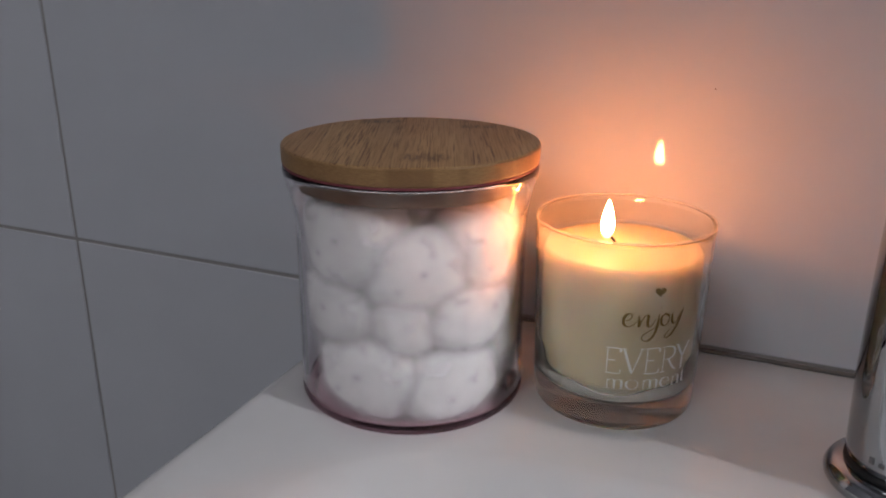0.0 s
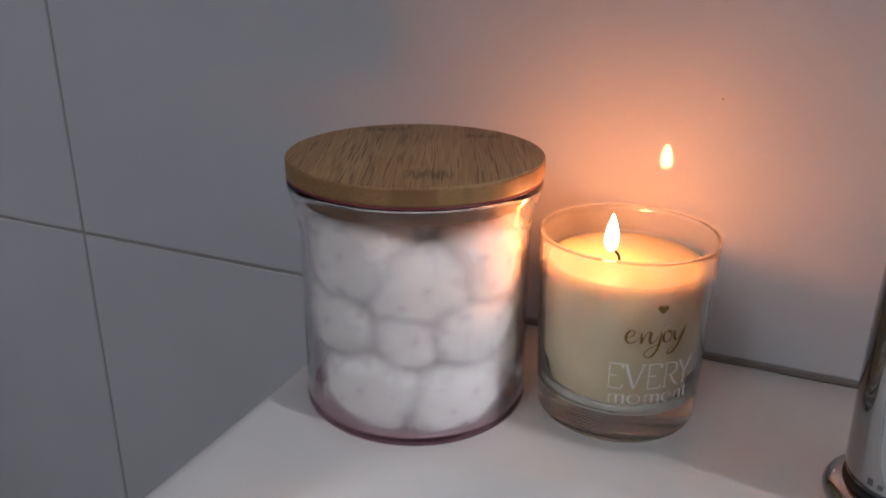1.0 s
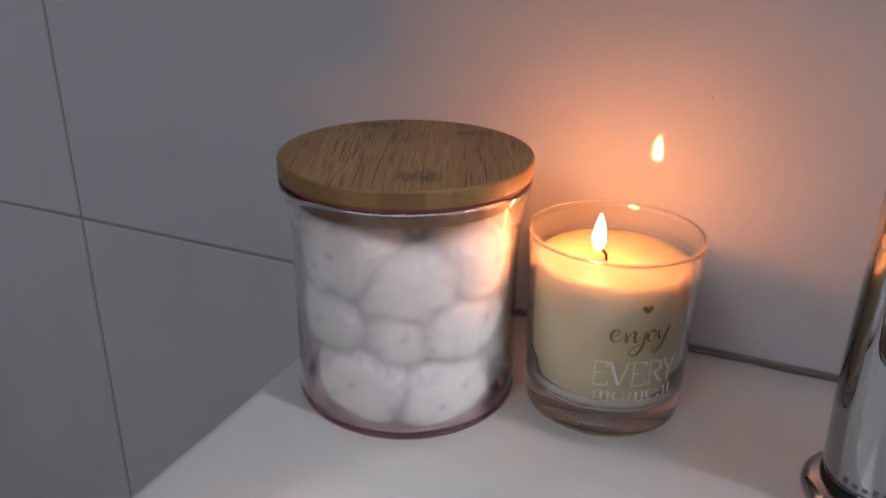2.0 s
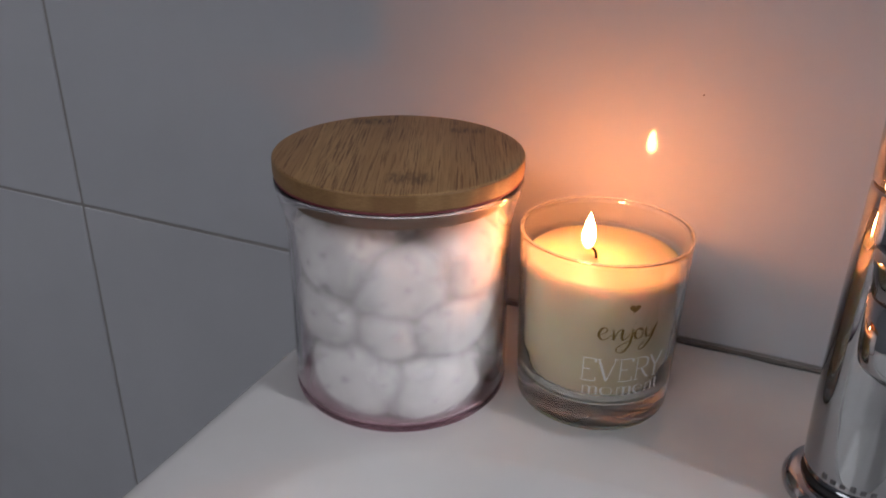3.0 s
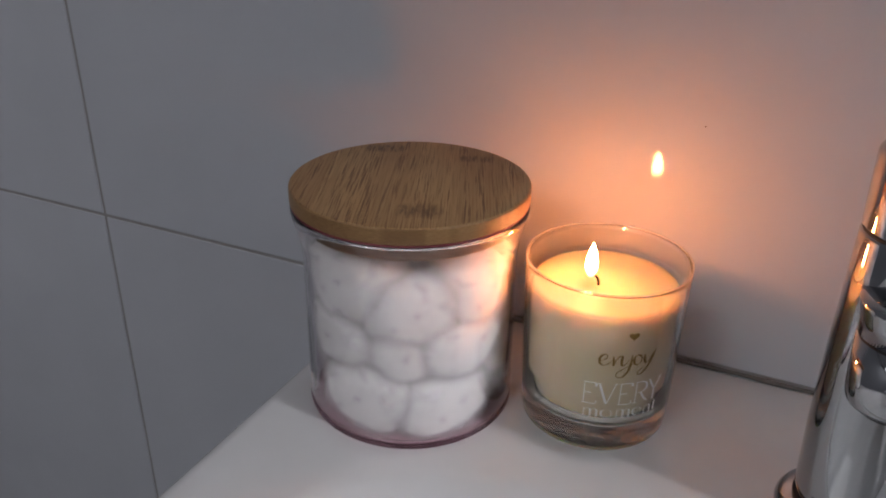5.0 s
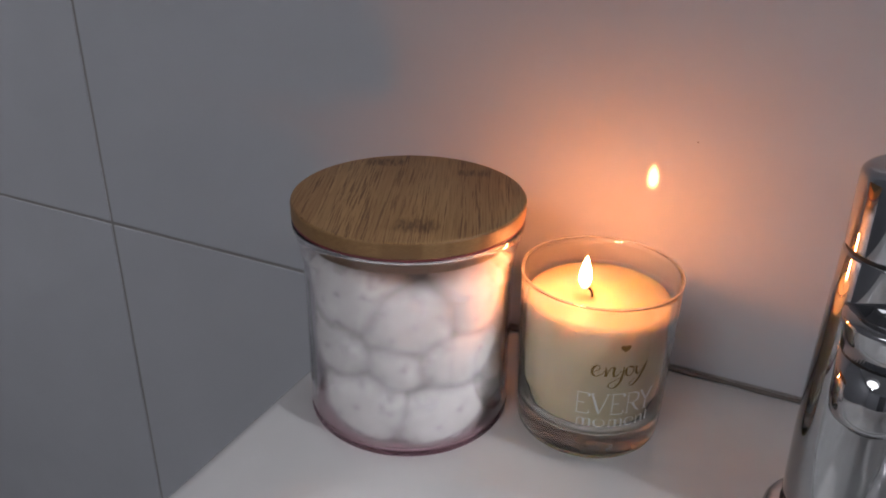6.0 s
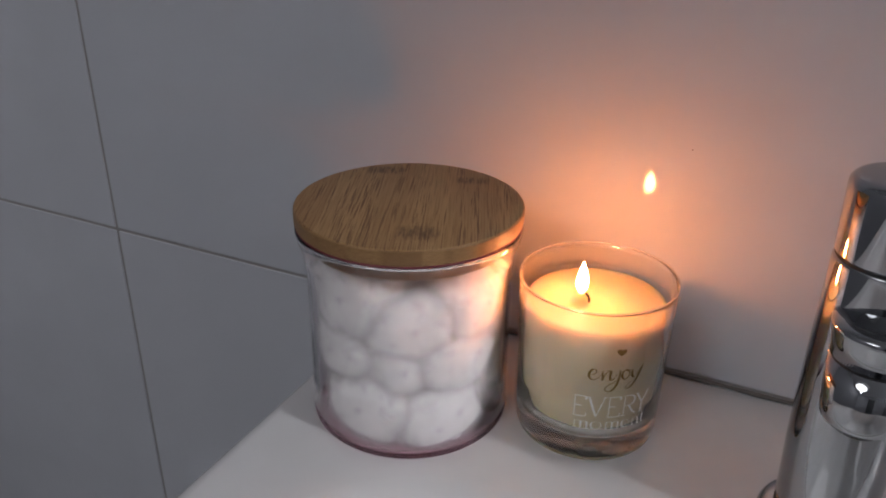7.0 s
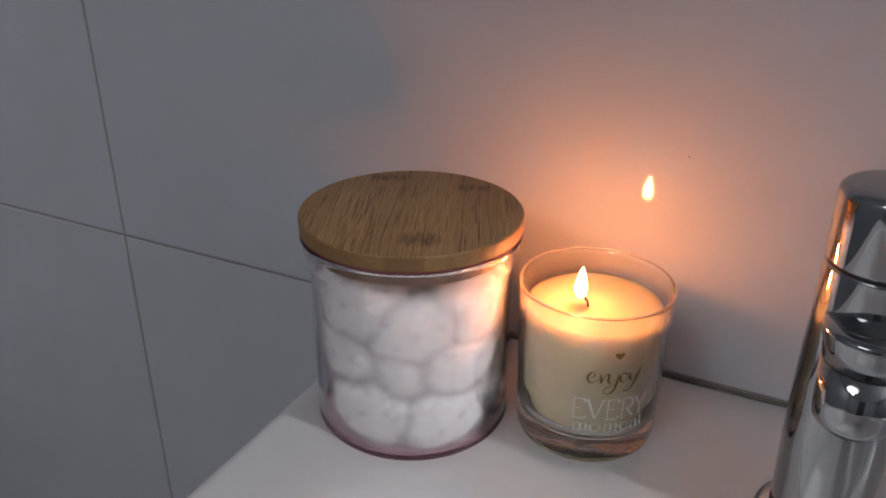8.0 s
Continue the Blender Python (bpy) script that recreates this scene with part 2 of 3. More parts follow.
def rounded(points, radius=0.0006, steps=3, closed=False):
    """A profile with its inner corners rounded off."""
    out = []
    n = len(points)
    for i, p in enumerate(points):
        if not closed and i in (0, n - 1):
            out.append(p)
            continue
        a, b = Vector(points[i - 1]), Vector(points[(i + 1) % n])
        c = Vector(p)
        r = min(radius, (a - c).length * 0.45, (b - c).length * 0.45)
        p0, p1 = c + (a - c).normalized() * r, c + (b - c).normalized() * r
        for k in range(steps + 1):
            u = k / steps
            q = p0 * (1 - u) ** 2 + c * 2 * u * (1 - u) + p1 * u * u
            out.append((q.x, q.y))
    return out


def revolve(profile, segments=96, bm=None):
    """Turns a profile of (radius, z) about the z axis. Points at radius 0 become poles."""
    bm = bm or bmesh.new()
    rings = []
    for r, z in profile:
        if r < 1e-7:
            rings.append([bm.verts.new((0, 0, z))])
        else:
            rings.append([bm.verts.new((r * cos(tau * k / segments), r * sin(tau * k / segments), z)) for k in range(segments)])
    for a, b in zip(rings, rings[1:]):
        for k in range(segments):
            j = (k + 1) % segments
            if len(a) == 1 and len(b) == 1:
                continue
            if len(a) == 1:
                bm.faces.new((a[0], b[j], b[k]))
            elif len(b) == 1:
                bm.faces.new((a[k], a[j], b[0]))
            else:
                bm.faces.new((a[k], a[j], b[j], b[k]))
    return bm


def tube(path, radii, sides=24, bm=None, caps=True):
    """A tube along a path of points."""
    bm = bm or bmesh.new()
    path = [Vector(p) for p in path]
    rings = []
    side = None
    for i, p in enumerate(path):
        d = (path[min(i + 1, len(path) - 1)] - path[max(i - 1, 0)]).normalized()
        if side is None:
            side = d.cross(Vector((0, 0, 1)) if abs(d.z) < 0.9 else Vector((1, 0, 0))).normalized()
        side = (side - d * side.dot(d)).normalized()
        up = side.cross(d)
        rings.append([bm.verts.new(p + radii[i] * (cos(tau * k / sides) * side + sin(tau * k / sides) * up)) for k in range(sides)])
    for a, b in zip(rings, rings[1:]):
        for k in range(sides):
            j = (k + 1) % sides
            bm.faces.new((a[k], a[j], b[j], b[k]))
    if caps:
        bm.faces.new(rings[0])
        bm.faces.new(rings[-1])
    return bm


# ---------- the room ----------
X0, X1, Y0, FLOOR_Z, TOP_Z = -1.05, 3.0, -3.15, -0.85, 1.55


def slab(name, lo, hi, material, label, category):
    bm = box(bmesh.new(), lo, hi)
    ob = part(name, bm, material, smooth=False)
    return tagged(ob, label, category, kind="structure")


wall_north = slab("wall_north", (X0 - 0.1, 0.0009, FLOOR_Z), (X1 + 0.1, 0.12, TOP_Z), GROUT, "grey grout bed behind large glazed white wall tiles", "wall")
slab("wall_west", (X0 - 0.1, Y0, FLOOR_Z), (X0, 0.007, TOP_Z), PAINT, "plain pale painted side wall", "wall")
slab("wall_east", (X1, Y0, FLOOR_Z), (X1 + 0.1, 0.007, TOP_Z), PAINT, "plain pale painted end wall", "wall")
slab("wall_south", (X0 - 0.1, Y0 - 0.1, FLOOR_Z), (X1 + 0.1, Y0, TOP_Z), PAINT, "plain pale painted rear wall", "wall")
slab("floor", (X0 - 0.1, Y0 - 0.1, FLOOR_Z - 0.1), (X1 + 0.1, 0.12, FLOOR_Z), FLOOR, "dark grey bathroom floor", "floor")
slab("ceiling", (X0 - 0.1, Y0 - 0.1, TOP_Z), (X1 + 0.1, 0.12, TOP_Z + 0.1), CEILING, "plain white painted ceiling", "ceiling")


# Unseen stub, added to shade the deck by the tap from the side lamp.
slab("wall_stub", (0.90, -0.226, FLOOR_Z), (1.02, 0.007, TOP_Z), PAINT, "unseen stub wall added to keep the side lamp off the deck", "wall")

# Unseen dark panel on the rear wall, added for dark bands in the chrome.
door = part("door_1", box(bmesh.new(), (0.30, Y0 + 0.002, FLOOR_Z), (1.15, Y0 + 0.04, FLOOR_Z + 2.05), 0.004), DARK, smooth=False)
tagged(door, "unseen dark panel added for the tap to mirror", "door", kind="structure")


def ceiling_lamp_or_fill(x, y, glow, size=1.0):
    lamp = thing("ceiling_lamp_or_fill", (x, y, TOP_Z), "wide round soft fill light added under the ceiling, unseen" if size > 1 else "small round white ceiling light, switched on", "ceiling light", "ceiling lights")
    part("frame", revolve(rounded([(0.0, 0.0), (0.15, 0.0), (0.15, -0.035), (0.128, -0.045), (0.122, -0.02), (0.0, -0.02)], 0.004)), LAMP_FRAME, lamp)
    part("diffuser", revolve([(0.0, -0.052), (0.06, -0.050), (0.10, -0.045), (0.120, -0.036), (0.121, -0.022)], 48), glow, lamp, "glowing white diffuser")
    lamp.scale = (size, size, size)
    return lamp




def pendant_light(x, y):
    lamp = thing("pendant_light", (x, y, TOP_Z), "slim white tube pendant light, switched on", "pendant light")
    part("canopy", revolve(rounded([(0.0, 0.0), (0.055, 0.0), (0.055, -0.012), (0.046, -0.022), (0.0, -0.022)], 0.004)), LAMP_FRAME, lamp)
    part("shade", revolve([(0.0, -0.195), (0.022, -0.193), (0.038, -0.182), (0.044, -0.165), (0.044, -0.022)], 48), SIDE_GLOW, lamp, "glowing opal tube shade")
    return lamp


pendant_light(2.40, -0.475)
ceiling_lamp_or_fill(-0.60, -2.55, REAR_GLOW, 0.46)
# Wide overhead fill, added unseen to brighten the wall and deck softly.
ceiling_lamp_or_fill(-0.45, -1.75, FILL_GLOW, 3.6)

# ---------- washbasin ----------
BX, BY, BA, BB, BN = 0.2025, -0.312, 0.230, 0.184, 4.2     # bowl centre, half widths, roundness
EDGE_L, EDGE_R, EDGE_F, EDGE_B = -0.0727, 0.473, -0.525, -0.0015


def basin():
    """Wall-hung ceramic basin: deck at z 0, a soft bowl and a rounded outer edge."""
    bm = bmesh.new()
    seg = 192

    def bowl_r(a):
        return 1.0 / ((abs(cos(a)) / BA) ** BN + (abs(sin(a)) / BB) ** BN) ** (1 / BN)

    def outer(a, inset):
        """The outline of the deck, a rectangle with rounded corners, met from the bowl's centre."""
        l, r, f, b = EDGE_L - BX + inset, EDGE_R - BX - inset, EDGE_F - BY + inset, EDGE_B - BY - (inset if inset > 0.02 else inset * 0.3)
        cr = 0.055
        dx, dy = cos(a), sin(a)
        best = min([t for t in ((r / dx if dx > 1e-9 else 9), (l / dx if dx < -1e-9 else 9), (b / dy if dy > 1e-9 else 9), (f / dy if dy < -1e-9 else 9))])
        px, py = best * dx, best * dy
        if py < 0:      # only the front corners are rounded
            qx = min(max(px, l + cr), r - cr)
            qy = max(py, f + cr)
            if abs(px - qx) > 1e-9 and abs(py - qy) > 1e-9:
                lo, hi = 0.0, best
                for _ in range(30):
                    mid = (lo + hi) / 2
                    x, y = mid * dx, mid * dy
                    cx, cy = (l + cr if x < 0 else r - cr), f + cr
                    outside = (x < l + cr or x > r - cr) and y < cy and hypot(x - cx, y - cy) > cr
                    lo, hi = (lo, mid) if outside else (mid, hi)
                px, py = lo * dx, lo * dy
        return px, py

    rings = []
    rings.append([(0.0, 0.0, -0.135)] * 1)
    for d in (0.06, 0.2, 0.35, 0.5, 0.62, 0.72, 0.79, 0.84, 0.88, 0.91, 0.935, 0.955, 0.97, 0.985, 1.0, 1.015):
        k = 1 - d / 1.015
        z = -0.135 * (1 - (1 - min(k / 0.45, 1.0)) ** 2) ** 2 if k > 0 else 0.0
        rings.append([(bowl_r(tau * i / seg) * d * cos(tau * i / seg), bowl_r(tau * i / seg) * d * sin(tau * i / seg), z) for i in range(seg)])
    for u in (0.25, 0.5, 0.75, 1.0):
        ring = []
        for i in range(seg):
            a = tau * i / seg
            x, y = outer(a, 0.010)
            r = bowl_r(a) * 1.015
            ring.append((r * cos(a) * (1 - u) + x * u, r * sin(a) * (1 - u) + y * u, 0.0))
        rings.append(ring)
    for k in range(1, 7):       # rounded outer edge
        b = k / 6 * pi / 2
        rings.append([(*outer(tau * i / seg, 0.010 * (1 - sin(b))), -0.010 * (1 - cos(b))) for i in range(seg)])
    for inset, z in ((0.001, -0.06), (0.006, -0.11), (0.05, -0.15), (0.12, -0.17)):
        rings.append([(*outer(tau * i / seg, inset), z) for i in range(seg)])
    rings.append([(0.0, 0.0, -0.175)])
    made = [[bm.verts.new((x + BX, y + BY, z)) for x, y, z in ring] for ring in rings]
    for a, b in zip(made, made[1:]):
        for i in range(seg):
            j = (i + 1) % seg
            if len(a) == 1:
                bm.faces.new((a[0], b[i], b[j]))
            elif len(b) == 1:
                bm.faces.new((a[i], a[j], b[0]))
            else:
                bm.faces.new((a[i], b[i], b[j], a[j]))
    return bm


sink = thing("washbasin", (0, 0, 0), "white glazed ceramic washbasin fixed to the tiled wall", "washbasin")
part("bowl", basin(), CERAMIC, sink)
bead = tube([(EDGE_L + 0.004 + (EDGE_R - EDGE_L - 0.008) * k / 40, 0.0, -0.0008 + 0.0002 * sin(k * 1.7)) for k in range(41)], [0.0012 + 0.0002 * sin(k * 2.3) for k in range(41)], 10)
tagged(part("sealant_bead", bead, SILICONE), "thin grey sealant line between basin and tiles", "sealant", kind="structure")

# ---------- mixer tap ----------
FX, FY = 0.1955, -0.0915


def mixer_tap():
    tap = thing("mixer_tap", (FX, FY, 0), "polished chrome single-lever mixer tap on the washbasin", "tap")
    part("base_ring", revolve(rounded([(0.0, 0.0), (0.0252, 0.0), (0.0262, 0.0035), (0.0240, 0.0075), (0.0195, 0.0085), (0.0, 0.0085)], 0.0022, 5)), CHROME, tap)
    part("gasket", revolve([(0.0, 0.0083), (0.0196, 0.0083), (0.0196, 0.0100), (0.0, 0.0100)]), BLACK, tap, "black rubber gasket")
    body = part("body", revolve(rounded([(0.0, 0.0098), (0.0186, 0.0098), (0.0197, 0.0155), (0.0207, 0.045), (0.0208, 0.08), (0.0206, 0.11), (0.0203, 0.1299), (0.0197, 0.1306), (0.0, 0.1306)], 0.0014, 4)), CHROME, tap)
    part("joint_ring", revolve([(0.0, 0.1303), (0.0196, 0.1303), (0.0196, 0.1320), (0.0, 0.1320)]), BLACK, tap, "black joint below the lever")
    part("lever_cap", revolve(rounded([(0.0, 0.1317), (0.0197, 0.1317), (0.0203, 0.1324), (0.0207, 0.148), (0.0208, 0.1600), (0.0180, 0.1625), (0.0, 0.1632)], 0.0030, 6)), CHROME, tap)
    # a stubby spout: from above a bar with a round front, tapered downwards
    def stub(levels):
        bm = bmesh.new()
        rings = []
        for z, rad, reach in levels:
            ring = [(-rad, 0.0)] + [(rad * cos(pi + pi * k / 40), -reach + rad * sin(pi + pi * k / 40)) for k in range(41)] + [(rad, 0.0)]
            rings.append([bm.verts.new((0.0015 + x, y, z)) for x, y in ring])
        n = len(rings[0])
        for a, b in zip(rings, rings[1:]):
            for k in range(n):
                bm.faces.new((a[k], a[(k + 1) % n], b[(k + 1) % n], b[k]))
        bm.faces.new(rings[0])
        bm.faces.new(rings[-1])
        return bm

    spout = part("spout", stub([(0.0992, 0.0158, 0.0185), (0.1060, 0.0165, 0.0186), (0.1105, 0.0176, 0.0186), (0.1122, 0.0178, 0.0186), (0.1134, 0.0172, 0.0184), (0.1142, 0.0158, 0.0180), (0.1160, 0.0100, 0.0160), (0.1172, 0.0030, 0.0120)]), CHROME, tap)
    part("spout_joint", stub([(0.0976, 0.0153, 0.0184), (0.0994, 0.0153, 0.0184)]), BLACK, spout, "black joint ring round the spout")
    part("nozzle", stub([(0.0700, 0.0105, 0.0166), (0.0700, 0.0118, 0.0172), (0.0708, 0.0132, 0.0178), (0.0724, 0.0142, 0.0182), (0.0760, 0.0148, 0.0184), (0.0978, 0.0157, 0.0185)]), CHROME, spout)
    part("aerator", tube([(0.0015, -0.0180, 0.0697), (0.0015, -0.0180, 0.0675)], [0.0095, 0.0090], 40), BLACK, spout, "dark water outlet")
    # etched maker's mark, as plain bars
    for k in range(6):
        a = radians(-128 + 10.5 * k)
        bm = box(bmesh.new(), (-0.0010, -0.0002, -0.0009), (0.0010, 0.0002, 0.0009 if k % 3 else 0.0018), 0.00008, 1)
        mark = part("etched_bar", bm, ETCH, body, "dark grey etched bar")
        mark.location = (0.0198 * cos(a), 0.0198 * sin(a), 0.0165)
        mark.rotation_euler = (0, 0, a + pi / 2)
    return tap


mixer_tap()

# ---------- jar of cotton balls ----------
JX, JY = -0.0072, -0.0904


def storage_jar():
    jar = thing("storage_jar", (JX, JY, 0.0003), "clear pink-tinted jar full of cotton balls with bamboo lid", "jar")
    outline = [(0.0487, 0.0058), (0.0509, 0.0058), (0.0507, 0.02), (0.0505, 0.05), (0.0507, 0.082),
               (0.0520, 0.092), (0.0545, 0.1005), (0.0551, 0.1035), (0.0550, 0.1058), (0.0530, 0.1062), (0.0518, 0.1040), (0.0502, 0.095),
               (0.0487, 0.082), (0.0485, 0.05), (0.0484, 0.02), (0.0485, 0.0058)]
    wall = part("jar_wall", revolve(rounded(outline, 0.0022, 4), 160), JAR_GLASS, jar, "clear glossy wall")
    wall.visible_shadow = False
    foot = [(0.0, 0.0012), (0.0440, 0.0010), (0.0460, 0.0), (0.0490, 0.0), (0.0508, 0.0018), (0.0511, 0.0036), (0.0509, 0.0056), (0.0488, 0.0060), (0.0474, 0.0048), (0.0440, 0.0037), (0.0, 0.0034)]
    base = part("base", revolve(rounded(foot, 0.0012, 3), 160), JAR_BASE, jar, "pink-tinted thick base")
    base.visible_shadow = False
    lid = part("lid", revolve(rounded([(0.0, 0.1072), (0.0546, 0.1072), (0.0551, 0.1080), (0.0551, 0.1142), (0.0544, 0.1150), (0.0, 0.1150)], 0.0010, 4), 160), BAMBOO, jar, "round bamboo lid with dark fibre streaks")
    lid.rotation_euler = (0, 0, GRAIN - pi / 2)
    lid.data.materials.append(BAMBOO_EDGE)
    for p in lid.data.polygons:
        if abs(p.normal.z) < 0.6:
            p.material_index = 1
    part("seal", revolve(rounded([(0.0, 0.1060), (0.0535, 0.1060), (0.0548, 0.1064), (0.0548, 0.1069), (0.0535, 0.1073), (0.0, 0.1073)], 0.0004, 3), 128), SEAL, lid, "maroon silicone seal")
    part("plug", revolve(rounded([(0.0, 0.0985), (0.0486, 0.0985), (0.0492, 0.0993), (0.0492, 0.1061), (0.0, 0.1061)], 0.0006, 3), 128), PLUG, lid, "lower bamboo plug")
    return jar


storage_jar()


def cotton_ball(x, y, z, rx, ry, rz, turn, seed):
    """A soft puff: a folded, lumpy ball with loose fluff on its surface."""
    bm = bmesh.new()
    bmesh.ops.create_icosphere(bm, subdivisions=5, radius=1.0)
    bm.verts.index_update()
    off = Vector((seed * 7.3, seed * 3.1, seed * 5.7))
    for v in bm.verts:
        n = v.co.normalized()
        big = noise.noise(n * 1.1 + off)
        mid = noise.noise(n * 2.9 + off * 1.7)
        crease = abs(noise.noise(n * 1.3 + off * 0.6))
        fine = noise.fractal(n * 9.0 + off, 1.0, 2.0, 4)
        s = 1.0 + 0.15 * big + 0.05 * mid + 0.006 * fine - 0.008 * max(0.0, 0.25 - crease) / 0.25
        p = 2.3
        sq = (abs(n.x) ** p + abs(n.y) ** p + abs(n.z) ** p) ** (-1 / p)
        q = n * sq * s
        v.co = Vector((q.x * rx, q.y * ry, q.z * rz))
    bm.normal_update()
    roots = [(v.co.copy(), v.normal.copy()) for v in bm.verts]
    faces = [[v.index for v in f.verts] for f in bm.faces]
    fluff = bmesh.new()
    for layer, rise in enumerate((0.0006, 0.0014, 0.0024, 0.0036)):      # thin layers of loose fluff
        verts = [fluff.verts.new(p + n * (rise * (1.0 + 0.35 * noise.noise(p * 210 + off * (layer + 1))))) for p, n in roots]
        for f in faces:
            fluff.faces.new([verts[i] for i in f]).material_index = 0 if layer < 2 else 1
    # pressed flat where it meets the wall, the floor and the lid of the jar
    m = pose(x, y, z, 0, 0, turn)
    back = m.inverted()
    for v in [*bm.verts, *fluff.verts]:
        w = m @ v.co
        dx, dy = w.x - JX, w.y - JY
        r = hypot(dx, dy)
        most = 0.0457 + 0.0024 * (1 - 1 / (1 + max(0.0, r - 0.0457) / 0.0024))
        if r > 0.0457:
            w.x, w.y = JX + dx * most / r, JY + dy * most / r
        w.z = min(max(w.z, 0.0042), 0.0982)
        v.co = back @ w
    ball = part("cotton_ball", bm, COTTON)
    fuzz = part("fluff", fluff, FLUFF, ball, "loose white fibres on the surface")
    fuzz.data.materials.append(THIN_FLUFF)
    ball.matrix_basis = pose(x, y, z, 0, 0, turn)
    return tagged(ball, "soft white cotton wool ball packed in the jar", "cotton ball", "cotton balls in the jar")


# (degrees round the jar, radius, height, half sizes, turn)
BALLS = [
    (-95, 0.0285, 0.0228, 0.0225, 0.0190, 0.0190, 0), (-38, 0.0280, 0.0215, 0.0220, 0.0200, 0.0175, 30),
    (25, 0.0280, 0.0235, 0.0205, 0.0195, 0.0185, 60), (88, 0.0280, 0.0235, 0.0210, 0.0195, 0.0185, 10), (155, 0.0285, 0.0230, 0.0205, 0.0195, 0.0185, 45),
    (-118, 0.0292, 0.0480, 0.0200, 0.0180, 0.0185, 15), (-70, 0.0275, 0.0460, 0.0150, 0.0190, 0.0145, 20), (-26, 0.0292, 0.0495, 0.0215, 0.0185, 0.0180, 50),
    (35, 0.0290, 0.0540, 0.0200, 0.0190, 0.0185, 0), (100, 0.0290, 0.0530, 0.0205, 0.0190, 0.0185, 25), (172, 0.0290, 0.0530, 0.0200, 0.0190, 0.0185, 70),
    (-110, 0.0285, 0.0790, 0.0215, 0.0190, 0.0195, 35), (-61, 0.0290, 0.0680, 0.0195, 0.0180, 0.0180, 5), (-14, 0.0290, 0.0735, 0.0195, 0.0185, 0.0180, 15),
    (52, 0.0280, 0.0770, 0.0200, 0.0185, 0.0170, 40), (115, 0.0280, 0.0790, 0.0200, 0.0190, 0.0180, 0), (180, 0.0270, 0.0760, 0.0190, 0.0190, 0.0185, 0),
    (120, 0.0080, 0.0800, 0.0210, 0.0200, 0.0165, 0), (0, 0.0, 0.0400, 0.0220, 0.0220, 0.0220, 0), (-48, 0.0100, 0.0835, 0.0165, 0.0160, 0.0130, 20),
]
for k, (az, rad, z, rx, ry, rz, turn) in enumerate(BALLS):
    cotton_ball(JX + rad * cos(radians(az)), JY + rad * sin(radians(az)), z - (0.0018 if z < 0.03 else 0.0), rx * 1.09, ry * 1.06, rz * 1.10, az + 90 + turn * 0.3, k + 1)

# ---------- scented candle ----------
CX, CY = 0.0814, -0.0645


def glass_radius(z):
    """The tumbler widens from its foot to its lip."""
    return 0.0355 + 0.0272 * z




def ribbon(strokes, width, place, bm, lift=0.0):
    """Flat strokes laid round the candle glass. place(u, v) gives an angle and a height; widths taper at the ends."""
    for pts in strokes:
        fine = []
        n = len(pts)
        for i in range(n - 1):      # smooth curve through the points
            p0, p1, p2, p3 = (Vector(pts[max(0, min(n - 1, j))]) for j in (i - 1, i, i + 1, i + 2))
            for k in range(6):
                t = k / 6
                fine.append(0.5 * ((2 * p1) + (p2 - p0) * t + (2 * p0 - 5 * p1 + 4 * p2 - p3) * t * t + (3 * p1 - p0 - 3 * p2 + p3) * t ** 3))
        fine.append(Vector(pts[-1]))
        rows = []
        for i, p in enumerate(fine):
            d = (fine[min(i + 1, len(fine) - 1)] - fine[max(i - 1, 0)])
            d = d.normalized() if d.length > 1e-9 else Vector((1, 0))
            side = Vector((-d.y, d.x))
            u = i / (len(fine) - 1)
            w = width * (0.55 + 0.75 * max(0.0, -d.y)) * min(1.0, 0.35 + 4 * min(u, 1 - u))
            row = []
            for s in (-0.5, 0.5):
                a, z = place(*(p + side * w * s))
                r = glass_radius(z) + 0.00015 + lift
                row.append(bm.verts.new((r * cos(a), r * sin(a), z)))
            rows.append(row)
        for a, b in zip(rows, rows[1:]):
            bm.faces.new((a[0], b[0], b[1], a[1]))
    return bm


def line_place(a0, a1, z0, z1, u1):
    """Maps u in 0..u1 to the angles a0..a1 and v in 0..1 to the heights z0..z1."""
    def place(u, v):
        return radians(a0 + (a1 - a0) * u / u1), z0 + (z1 - z0) * v
    return place


# letters as strokes in a box one unit high
SCRIPT = [
    # e
    [(0.05, 0.42), (0.28, 0.50), (0.46, 0.72), (0.40, 0.95), (0.22, 0.92), (0.06, 0.60), (0.08, 0.22), (0.28, 0.04), (0.55, 0.20), (0.78, 0.55)],
    # n
    [(0.80, 0.85), (0.84, 0.45), (0.86, 0.05), (0.98, 0.52), (1.18, 0.86), (1.30, 0.78), (1.28, 0.35), (1.36, 0.04), (1.55, 0.20), (1.72, 0.55)],
    # j
    [(1.86, 0.88), (1.84, 0.30), (1.72, -0.42), (1.42, -0.92), (1.10, -0.88), (1.08, -0.58), (1.45, -0.22), (1.95, 0.12)],
    [(1.93, 1.28), (1.95, 1.34), (1.98, 1.36)],
    # o
    [(2.22, 0.90), (2.02, 0.66), (2.04, 0.20), (2.24, 0.06), (2.46, 0.35), (2.42, 0.78), (2.22, 0.90), (2.40, 0.74), (2.62, 0.80)],
    # y
    [(2.64, 0.86), (2.64, 0.42), (2.76, 0.12), (2.98, 0.34), (3.20, 0.92)],
    [(3.34, 1.12), (3.16, 0.50), (2.92, -0.20), (2.60, -0.72), (2.34, -0.80), (2.36, -0.55), (2.66, -0.20)],
]
